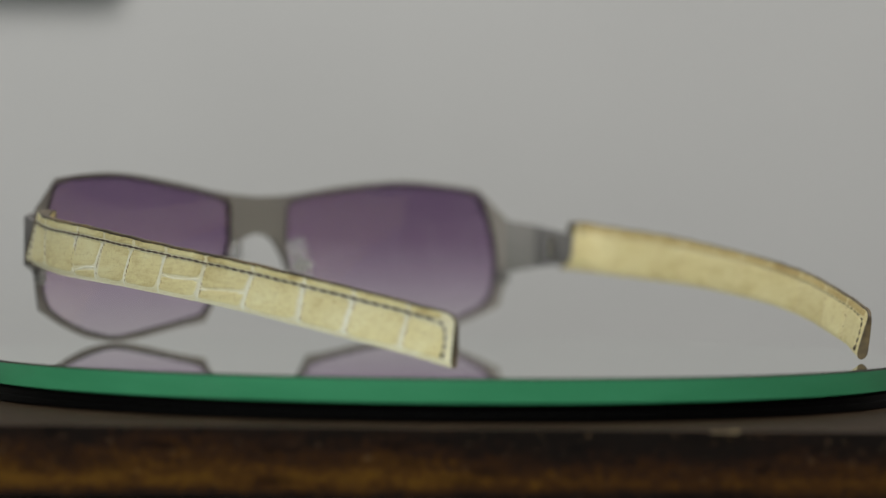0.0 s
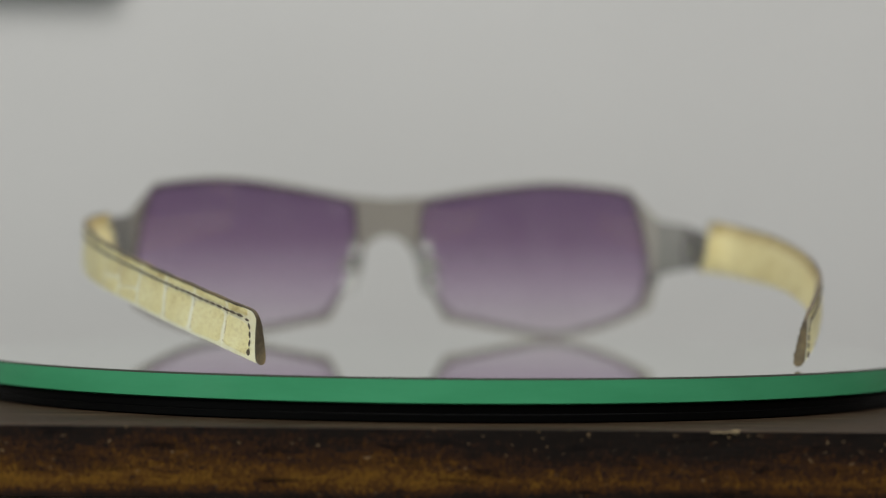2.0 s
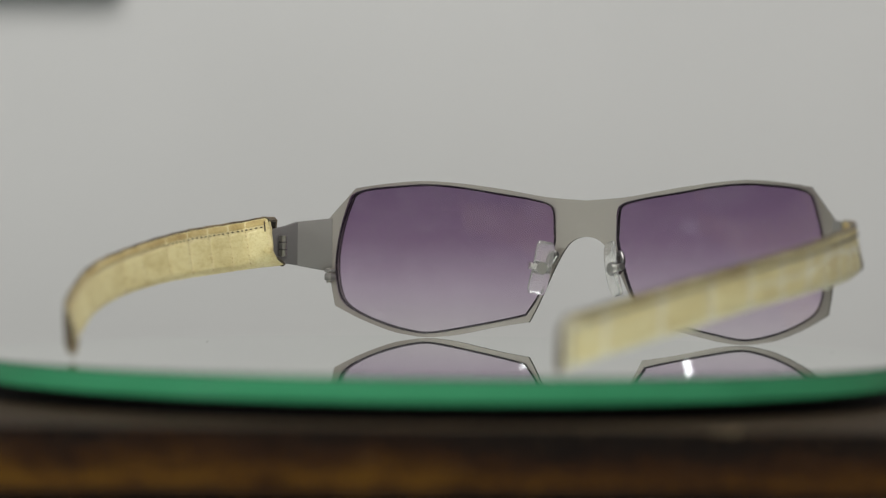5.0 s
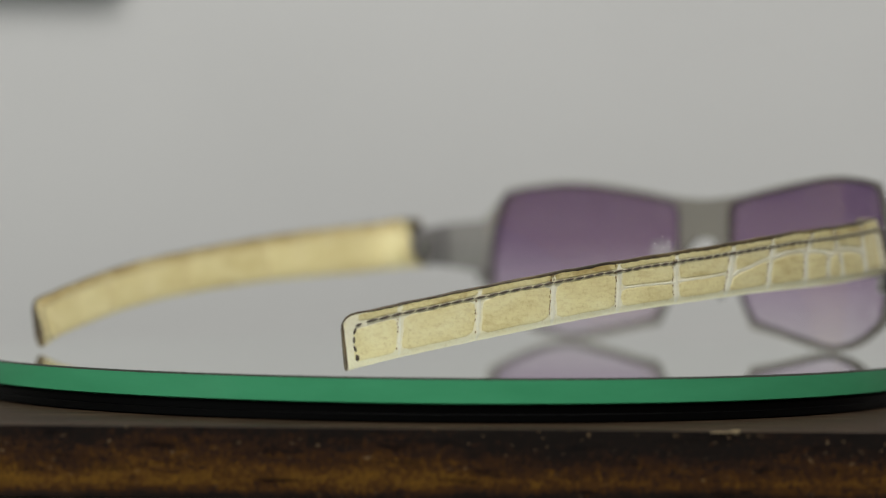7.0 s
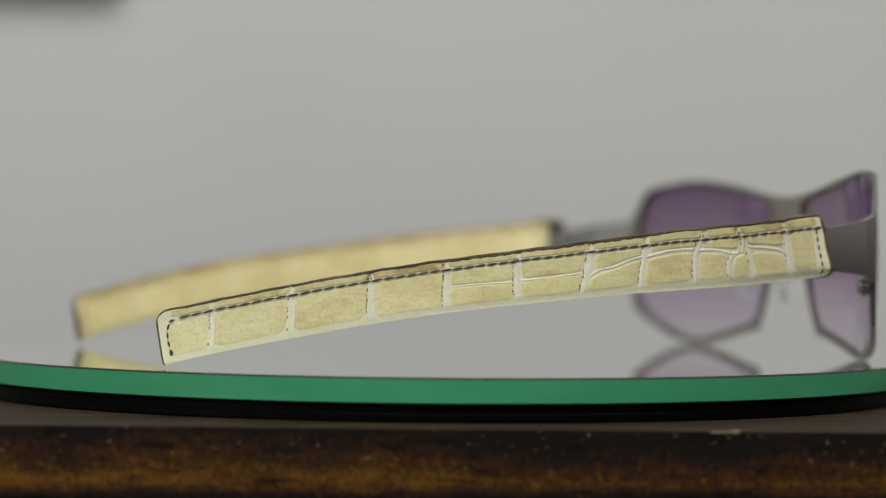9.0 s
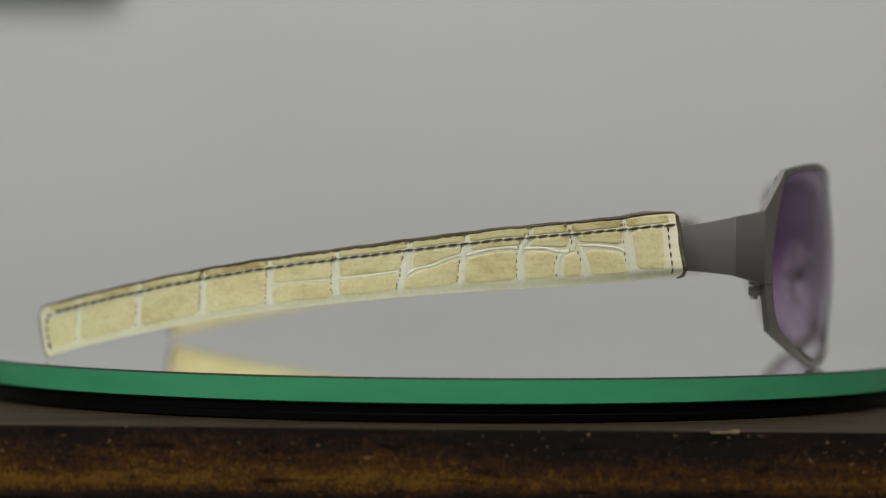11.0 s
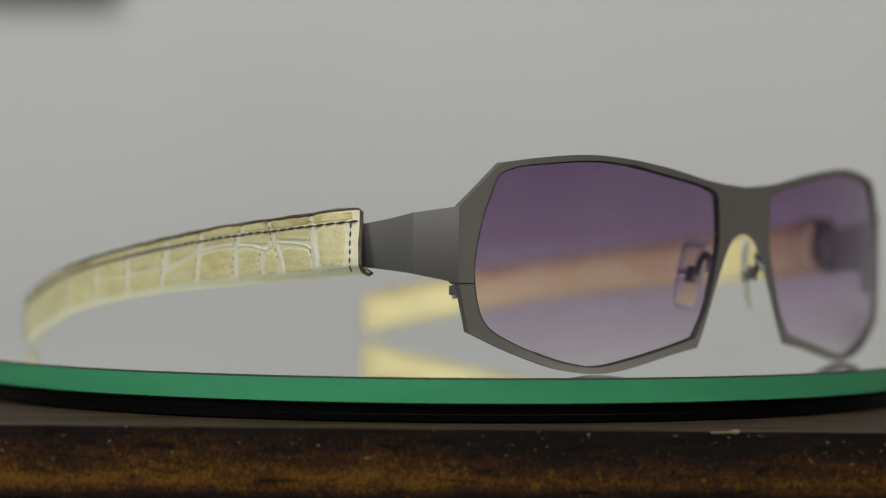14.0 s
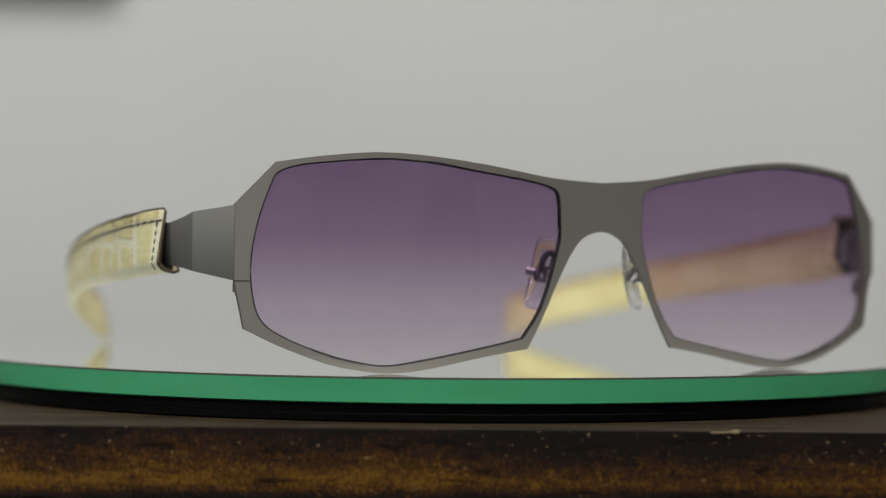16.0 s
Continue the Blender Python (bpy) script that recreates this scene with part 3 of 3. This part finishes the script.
LEFT_SCALES = [((-69.0, -68.8), (-61.0, -62.6), (.12, .12), (.70, .74)), ((-60.0, -61.7), (-50.4, -52.3), (.10, .10), (.76, .76)),
               ((-49.2, -51.4), (-41.2, -42.5), (.10, .10), (.77, .77)), ((-40.1, -41.5), (-28.3, -30.6), (.10, .10), (.77, .77)),
               ((-27.3, -28.4), (-16.2, -17.0), (.10, .10), (.38, .26)), ((-28.4, -29.8), (-17.3, -18.6), (.44, .31), (.77, .77)),
               ((-15.1, -16.4), (-5.0, -5.7), (.10, .10), (.42, .36)), ((-16.5, -17.8), (-5.9, -7.3), (.48, .43), (.77, .77)),
               ((-3.9, -6.5), (6.0, 3.3), (.10, .10), (.77, .77)), ((7.0, 3.8), (16.2, 13.3), (.10, .10), (.77, .77)),
               ((17.4, 16.9), (25.0, 26.2), (.08, .08), (.24, .14)), ((17.2, 14.3), (26.4, 24.0), (.32, .23), (.77, .77)),
               ((26.2, 25.1), (40.4, 40.2), (.12, .12), (.77, .78)), ((41.4, 41.1), (50.6, 50.6), (.14, .14), (.77, .78))]
# pale folds between them: the way (y, v) and the width; first those that run across, then those along
RIGHT_ACROSS = [([(-62.9, .80), (-63.0, .04)], 0.5), ([(-49.6, .90), (-50.0, .02)], 0.8), ([(-36.4, .93), (-36.6, .02)], 1.0),
                ([(-23.3, .93), (-23.5, .01)], 1.1), ([(-10.7, .92), (-11.0, .45), (-10.7, .01)], 1.15),
                ([(2.8, .94), (1.9, .47), (0.8, .01)], 1.45), ([(13.2, .93), (12.4, .52), (11.9, .01)], 1.1),
                ([(24.6, .94), (23.0, .66), (22.6, .44), (22.8, .03)], 1.2), ([(31.2, .95), (32.3, .68), (31.9, .54)], 0.8),
                ([(30.3, .54), (29.3, .35), (29.8, .07)], 0.9), ([(33.1, .60), (33.9, .41), (34.6, .21), (34.5, .05)], 1.0),
                ([(40.9, .95), (41.4, .61), (42.2, .18), (42.5, .04)], 1.2)]
RIGHT_ALONG = [([(-22.4, .48), (-10.6, .43)], 0.5), ([(-10.6, .44), (-5.0, .43), (0.8, .45)], 0.6), ([(2.2, .38), (4.4, .48), (6.8, .49), (9.8, .58), (12.2, .61)], 0.75),
               ([(12.5, .59), (14.5, .63), (17.3, .66), (20.7, .66), (22.6, .64)], 0.75), ([(23.0, .63), (26.2, .62), (27.9, .58), (30.2, .53), (32.4, .56)], 0.75),
               ([(33.0, .62), (36.8, .57), (39.3, .53), (41.5, .44)], 0.6)]
LEFT_ACROSS = [([(-62.3, .82), (-61.2, .35), (-60.5, .02)], 0.6), ([(-52.1, .87), (-50.9, .41), (-49.8, .02)], 0.8),
               ([(-42.2, .90), (-41.6, .39), (-40.7, .02)], 0.8), ([(-30.5, .78), (-28.7, .29), (-27.8, .02)], 0.85),
               ([(-18.6, .86), (-17.0, .41), (-15.7, .02)], 0.9), ([(-7.3, .80), (-5.5, .38), (-4.5, .02)], 0.85), ([(2.9, .80), (5.8, .34), (6.5, .02)], 0.8),
               ([(13.5, .80), (16.6, .33), (16.8, .03)], 0.8), ([(24.3, .83), (26.7, .44), (27.2, .28), (25.4, .06)], 0.8), ([(40.7, .85), (41.0, .06)], 0.4)]
LEFT_ALONG = [([(25.4, .17), (20.6, .26), (16.8, .28)], 0.6), ([(-5.8, .40), (-11.2, .38), (-16.8, .46)], 0.65), ([(-16.6, .29), (-20.7, .26), (-25.3, .29), (-28.9, .41)], 0.65)]
RIGHT_LINING = (-60.4, -49.4, -36.9, -23.4, -11.9, -0.4, 10.6, 20.1, 27.6, 35.1, 42.6)
LEFT_LINING = (-64.9, -55.9, -44.4, -31.9, -18.4, -5.9, 7.6, 18.1, 27.6, 36.6, 44.0)


def pore(bm, p, long, rng):
    bmesh.ops.create_icosphere(bm, subdivisions=1, radius=0.00017, matrix=Matrix.Translation(p) @ Matrix.Diagonal((0.4, rng.uniform(.5, 1.0), long, 1)))


def make_leather(side, body, st):
    rng = random.Random(7 + side)
    for left, right, low, high in (RIGHT_SCALES if side > 0 else LEFT_SCALES):
        small = right[0] - left[0] < 4
        part("scale", scale(st, left, right, low, high, square=3.4 if small else 9.0), SCALE, body)
    across = RIGHT_ACROSS if side > 0 else LEFT_ACROSS
    along = RIGHT_ALONG if side > 0 else LEFT_ALONG
    for points, wide in across + [(way, 0.75 * w) for way, w in along]:
        part("ridge", ribbon(st, points, wide, 0.09, seed=rng.uniform(0, 6)), RIDGE, body)
    # the strip between the seam and the raw edge
    cuts = sorted(points[0][0] for points, _ in across if points[0][1] > 0.75)
    cuts = [st.tip + 2.4] + cuts + [st.front - 1.2]
    for a, b in zip(cuts, cuts[1:]):
        part("scale", scale(st, (a + 0.35, a + 0.35), (b - 0.35, b - 0.35), (.835, .835), (.955, .955), lift=0.07, square=22.0), STAINED, body)
    # the dark raw edge, thicker in places
    for a, b, wide in ((st.tip + 4, -40, 0.5), (-42, -20, 0.7), (-24, 14, 1.0 if side > 0 else 0.6), (8, st.front - 8, 0.45)):
        m = 9
        points = [(a + (b - a) * k / m, 0.972 + 0.006 * math.sin(2.1 * k + side)) for k in range(m + 1)]
        part("raw_edge", ribbon(st, points, wide, 0.16, seed=rng.uniform(0, 6)), EDGE, body, "dark painted raw edge")
    # the lining
    joints = RIGHT_LINING if side > 0 else LEFT_LINING
    stops = (st.tip + 1.8,) + joints + (st.front - 0.5,)
    for a, b in zip(stops, stops[1:]):
        if b - a < 2.5:
            continue
        bow = rng.uniform(-0.4, 0.4)
        part("scale", scale(st, (a + 0.3, a + 0.3 + bow), (b - 0.3, b - 0.3 + bow), (.10, .10), (.76, .76), True, 0.09), INNERL, body)
        part("scale", scale(st, (a + 0.3, a + 0.3), (b - 0.3, b - 0.3), (.835, .835), (.955, .955), True, 0.06, 22.0), BROWNED, body)
    for j in joints:
        part("ridge", ribbon(st, [(j, .78), (j + rng.uniform(-.3, .3), .4), (j, .06)], 0.5, 0.08, True, rng.uniform(0, 6)), LINING, body)
    # pores on the tipward side of each fold
    bm = bmesh.new()
    for points, wide in across:
        line = spline([(y, v * 10.0) for y, v in points], 0.75)
        for q in line:
            if rng.random() < 0.3 or q.y < 1.2:
                continue
            v = q.y / 10.0 + rng.uniform(-.02, .02)
            pore(bm, st.at(q.x - 0.5 * wide - rng.uniform(0.0, 0.25), min(max(v, 0.03), 0.95), 0.12), rng.uniform(0.9, 2.6), rng)
            if v > 0.80:
                for _ in range(3):
                    pore(bm, st.at(q.x - rng.uniform(0, 0.9), min(v, 0.95), 0.15), rng.uniform(0.8, 2.0), rng)
    for j in joints:
        for k in range(9):
            if rng.random() < 0.7:
                pore(bm, st.at(j - 0.35 + rng.uniform(-.1, .1), 0.12 + 0.08 * k, 0.14, True), rng.uniform(0.7, 1.8), rng)
    pores = part("pore", bm, PORE, body, "brown pores along the scale joints")
    pores["kind"] = "stuff"
    # stitches
    run = []
    y = st.front - 0.6
    while y > st.tip + 3.1:
        run.append((y, SEAM))
        y -= 2.0
    for inner in (False, True):
        pts = [p for p in run if not inner or p[0] < st.front - 1.0]
        for (ya, va), (yb, vb) in zip(pts, pts[1:]):
            if inner:
                stitch(st.at(ya, va, 0.06, True), st.at(yb + 0.9, vb, 0.06, True), body, 0.75)
            else:
                stitch(st.at(ya, va + 0.006, 0.15), st.at(yb + 0.12, vb - 0.006, 0.15), body, 1.1)
        tip = [(st.tip + 3.2, SEAM), (st.tip + 2.2, .74), (st.tip + 1.8, .60), (st.tip + 1.7, .44), (st.tip + 1.9, .28), (st.tip + 2.0, .16)]
        for (ya, va), (yb, vb) in zip(tip, tip[1:]):
            stitch(st.at(ya, va - .02, 0.16, inner), st.at(yb, vb + .02, 0.16, inner), body)
        stitch(st.at(st.tip + 2.1, .24, 0.2, inner), st.at(st.tip + 2.0, .13, 0.2, inner), body, 1.7)
        if inner:
            y = st.front - 1.6
            for va, vb in ((.92, .80), (.84, .70)):
                stitch(st.at(y, va, 0.2, True), st.at(y - 0.4, vb, 0.2, True), body)
            continue
        mouth = [(st.front - 1.9, v) for v in (.80, .68, .55, .42, .29, .17, .04)]
        for (ya, va), (yb, vb) in zip(mouth, mouth[1:]):
            stitch(st.at(ya, va - .018, 0.14, inner), st.at(yb, vb + .018, 0.14, inner), body, 0.85)


def stitch(a, b, body, thick=1.0):
    bm = bmesh.new()
    d = (b - a).normalized()
    u = d.cross(Vector((0, 0, 1))).normalized() if abs(d.z) < 0.9 else Vector((1, 0, 0))
    w = d.cross(u).normalized()
    rings = []
    for f, r in ((0.0, 0.06), (0.14, 0.13), (0.35, 0.20), (0.65, 0.20), (0.86, 0.13), (1.0, 0.06)):
        rings.append([bm.verts.new(a.lerp(b, f) + (u * math.cos(math.pi * k / 3) + w * math.sin(math.pi * k / 3)) * r * thick * MM)
                      for k in range(6)])
    for p, q in zip(rings, rings[1:]):
        for k in range(6):
            bm.faces.new((p[k], p[(k + 1) % 6], q[(k + 1) % 6], q[k]))
    bmesh.ops.recalc_face_normals(bm, faces=bm.faces)
    part("stitch", bm, THREAD, body)


def strip(bm, stations, thick, side):
    """A bent sheet: stations (x, y, low z, high z) along its outer face."""
    rings = []
    for i, (x, y, z0, z1) in enumerate(stations):
        a, b = stations[max(i - 1, 0)], stations[min(i + 1, len(stations) - 1)]
        n = Vector((a[1] - b[1], b[0] - a[0])).normalized()
        o, q = Vector((x, y)), Vector((x, y)) - n * thick
        rings.append([bm.verts.new(glass_pt(side * p.x, p.y, z)) for p, z in ((o, z0), (o, z1), (q, z1), (q, z0))])
    for r, q in zip(rings, rings[1:]):
        for k in range(4):
            bm.faces.new((r[k], r[(k + 1) % 4], q[(k + 1) % 4], q[k]))
    caps = {bm.faces.new(rings[0][::-1]), bm.faces.new(rings[-1])}
    bmesh.ops.recalc_face_normals(bm, faces=bm.faces)
    edges = [e for e in bm.edges if e.calc_face_angle(0) > radians(50) and not caps & set(e.link_faces)]
    bmesh.ops.bevel(bm, geom=edges, offset=0.1 * MM, segments=2, affect="EDGES", profile=0.5)


def rod(bm, a, b, r, sides=14):
    tube(bm, [a, a.lerp(b, 0.5), b], r, sides)


# bent end pieces and arms: x, y, low z, high z
END_STATIONS = {
    1: ([(64.9, 66.0, 16.1, 29.4), (67.9, 63.4, 16.9, 28.8), (70.9, 60.7, 17.7, 28.2)],
        [(70.9, 60.68, 17.7, 28.2), (71.3, 55.8, 18.2, 27.2), (71.9, 50.8, 18.6, 26.4), (73.2, 46.0, 19.2, 25.8)]),
    -1: ([(64.2, 69.2, 16.1, 29.4), (67.4, 65.4, 16.9, 28.9), (70.3, 61.7, 17.7, 28.4)],
         [(70.3, 61.68, 17.7, 28.4), (71.0, 55.8, 18.2, 27.2), (71.9, 50.8, 18.6, 26.4), (73.2, 46.0, 19.2, 25.8)])}


def make_temple(side, glasses):
    st, body = make_sheath(side, glasses)
    make_leather(side, body, st)
    ends, arms = END_STATIONS[side]
    bm = bmesh.new()
    strip(bm, ends, 1.0, side)
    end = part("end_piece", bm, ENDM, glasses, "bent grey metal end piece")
    bm = bmesh.new()
    strip(bm, arms, 1.0, side)
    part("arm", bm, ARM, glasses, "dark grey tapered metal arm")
    # hinge
    for z in (20.6, 22.4, 24.2):
        bm = bmesh.new()
        rod(bm, glass_pt(side * 69.2, 53.4, z - 0.75), glass_pt(side * 69.2, 53.4, z + 0.75), 0.9 * MM)
        x0, x1 = sorted((side * 68.9 + MID_X, side * 70.1 + MID_X))
        box(bm, x0 * MM, 52.6 * MM, (z - 0.7) * MM, x1 * MM, 54.4 * MM, (z + 0.7) * MM, 0.15 * MM)
        part("hinge_knuckle", bm, SHINY, end, "bright steel hinge knuckle")
    # closing block with its screw, behind the rim
    bm = bmesh.new()
    x0, x1 = sorted((side * 62.5 + MID_X, side * 64.3 + MID_X))
    y1 = face_y(side * 63.4) - SHEET + 0.1
    box(bm, x0 * MM, (y1 - 2.9) * MM, 14.0 * MM, x1 * MM, y1 * MM, 15.7 * MM, 0.25 * MM)
    box(bm, x0 * MM, (y1 - 2.9) * MM, 16.0 * MM, x1 * MM, y1 * MM, 16.9 * MM, 0.25 * MM)
    block = part("closing_block", bm, ENDM, glasses, "small steel rim closing block")
    bm = bmesh.new()
    rod(bm, glass_pt(side * 63.4, y1 - 1.9, 13.4), glass_pt(side * 63.4, y1 - 1.9, 17.1), 0.7 * MM)
    part("screw", bm, SHINY, block)
    bm = bmesh.new()
    low, high = [], []
    for k in range(7):
        x = 62.4 + 2.4 * k / 6
        for row, z, out in ((low, 16.02, 0.05), (high, 16.17, 0.05)):
            row.append([bm.verts.new(glass_pt(side * x, face_y(side * x) + o, z)) for o in (out, -0.6)])
    for k in range(6):
        a, b, c, d = low[k], low[k + 1], high[k + 1], high[k]
        bm.faces.new((a[0], b[0], c[0], d[0]))
        bm.faces.new((d[0], c[0], c[1], d[1]))
        bm.faces.new((a[1], b[1], b[0], a[0]))
    bmesh.ops.recalc_face_normals(bm, faces=bm.faces)
    part("rim_slit", bm, GASKET, block, "thin dark slit in the rim")


def make_pad(side, glasses):
    c = glass_pt(8.5 if side > 0 else -9.3, 73.6, 17.6)
    turn = pose(0, 0, 0, 4, side * -11, side * -40)
    bm = bmesh.new()
    bmesh.ops.create_uvsphere(bm, u_segments=28, v_segments=18, radius=1.0)
    for v in bm.verts:
        q = v.co
        k = (abs(q.x) ** 7 + abs(q.z) ** 7) ** (1 / 7) if abs(q.x) + abs(q.z) > 1e-6 else 0
        r = math.hypot(q.x, q.z)
        f = r / k if k > 1e-6 else 1
        v.co = Vector((q.x * f * 2.45, math.copysign(abs(q.y) ** 0.6, q.y) * 0.75, q.z * f * 6.6)) * MM
        v.co.y += 0.00006 * (v.co.z / MM) ** 2 * 0.3
    bm.transform(Matrix.Translation(c) @ turn)
    pad = part("nose_pad", bm, PAD, glasses, "clear silicone nose pad")
    bm = bmesh.new()
    q = Matrix.Translation(c) @ turn
    box(bm, -1.2 * MM, 0.5 * MM, -1.6 * MM, 1.2 * MM, 2.3 * MM, 1.6 * MM, 0.5 * MM)
    bm.transform(q)
    part("pad_box", bm, WIRE, pad, "small steel pad box")
    bm = bmesh.new()
    rod(bm, q @ Vector((-1.5 * side * MM, 1.3 * MM, 0)), q @ Vector((2.8 * side * MM, 1.3 * MM, 0)), 0.85 * MM)
    part("pad_screw", bm, SHINY, pad)
    bm = bmesh.new()
    a = q @ Vector((0, 1.6 * MM, 0))
    near = 0.8 if side > 0 else 2.0
    loop = ((10.5, 75.0, 16.7), (11.0, 76.2, 17.8), (11.0, 77.0, 20.0), (10.2, 77.6, 21.4), (9.2, 78.0, 20.8), (9.3 + near, 78.6, 18.4))
    pts = [a] + [glass_pt(side * (x - near), y, z) for x, y, z in loop]
    dense = []
    for i in range(len(pts) - 1):
        p0, p1, p2, p3 = pts[max(i - 1, 0)], pts[i], pts[i + 1], pts[min(i + 2, len(pts) - 1)]
        for k in range(6):
            u = k / 6
            dense.append(0.5 * ((2 * p1) + (p2 - p0) * u + (2 * p0 - 5 * p1 + 4 * p2 - p3) * u * u + (3 * p1 - p0 - 3 * p2 + p3) * u ** 3))
    dense.append(pts[-1])
    tube(bm, dense, 0.62 * MM, 10)
    part("pad_arm", bm, WIRE, pad, "curled steel pad wire")
    bm = bmesh.new()
    rod(bm, q @ Vector((0, -0.35 * MM, 0)), q @ Vector((0, 1.2 * MM, 0)), 1.35 * MM, 20)
    part("pad_button", bm, SHINY, pad, "round steel button inside the pad")


def make_glasses():
    glasses = tagged(new("sunglasses"), "sunglasses with violet lenses and cream crocodile leather temples, standing open", "sunglasses")
    make_front(glasses)
    for side in (1, -1):
        make_temple(side, glasses)
        make_pad(side, glasses)
    glasses.location = (0, 0, DISC_TOP)
    return glasses


sunglasses = make_glasses()


# ---------------------------------------------------------------- what moves
def motions():
    slips = {0.0: .12, 0.5: .08, 1.0: .01, 1.5: -.06, 2.0: -.15, 2.5: -.1, 3.0: -.08, 3.5: -.02, 4.0: .12, 6.5: -.14, 7.0: -.25,
             7.5: -.15, 8.0: .18, 8.5: .24, 9.0: .14, 11.5: -.01, 12.0: -.02, 12.5: .08, 13.0: .14, 13.5: .08, 14.0: 0, 14.5: .03,
             15.0: 0, 15.5: -.1, 16.0: -.18}
    turns = [(t, 36.262 - 12.0366 * t + s) for t, s in slips.items()]
    walk(sunglasses, [(t, pose(0, 0, DISC_TOP, 0, 0, a)) for t, a in turns])
    walk(mirror, [(t, pose(0, 0, DISC_TOP, 0, 0, a)) for t, a in turns])
    walk(turntable, [(t, pose(0, 0, BOARD_TOP, 0, 0, a)) for t, a in turns])
    depths = [(0.0, .462), (0.55, .462), (0.75, .420), (2.25, .418), (2.55, .570), (2.9, .576), (5.0, .576), (5.4, .424), (9.2, .424), (11.3, .412),
              (16.0, .410)]
    walk(focus_point, [(t, pose(0, d - 0.5, 0.795)) for t, d in depths])


motions()
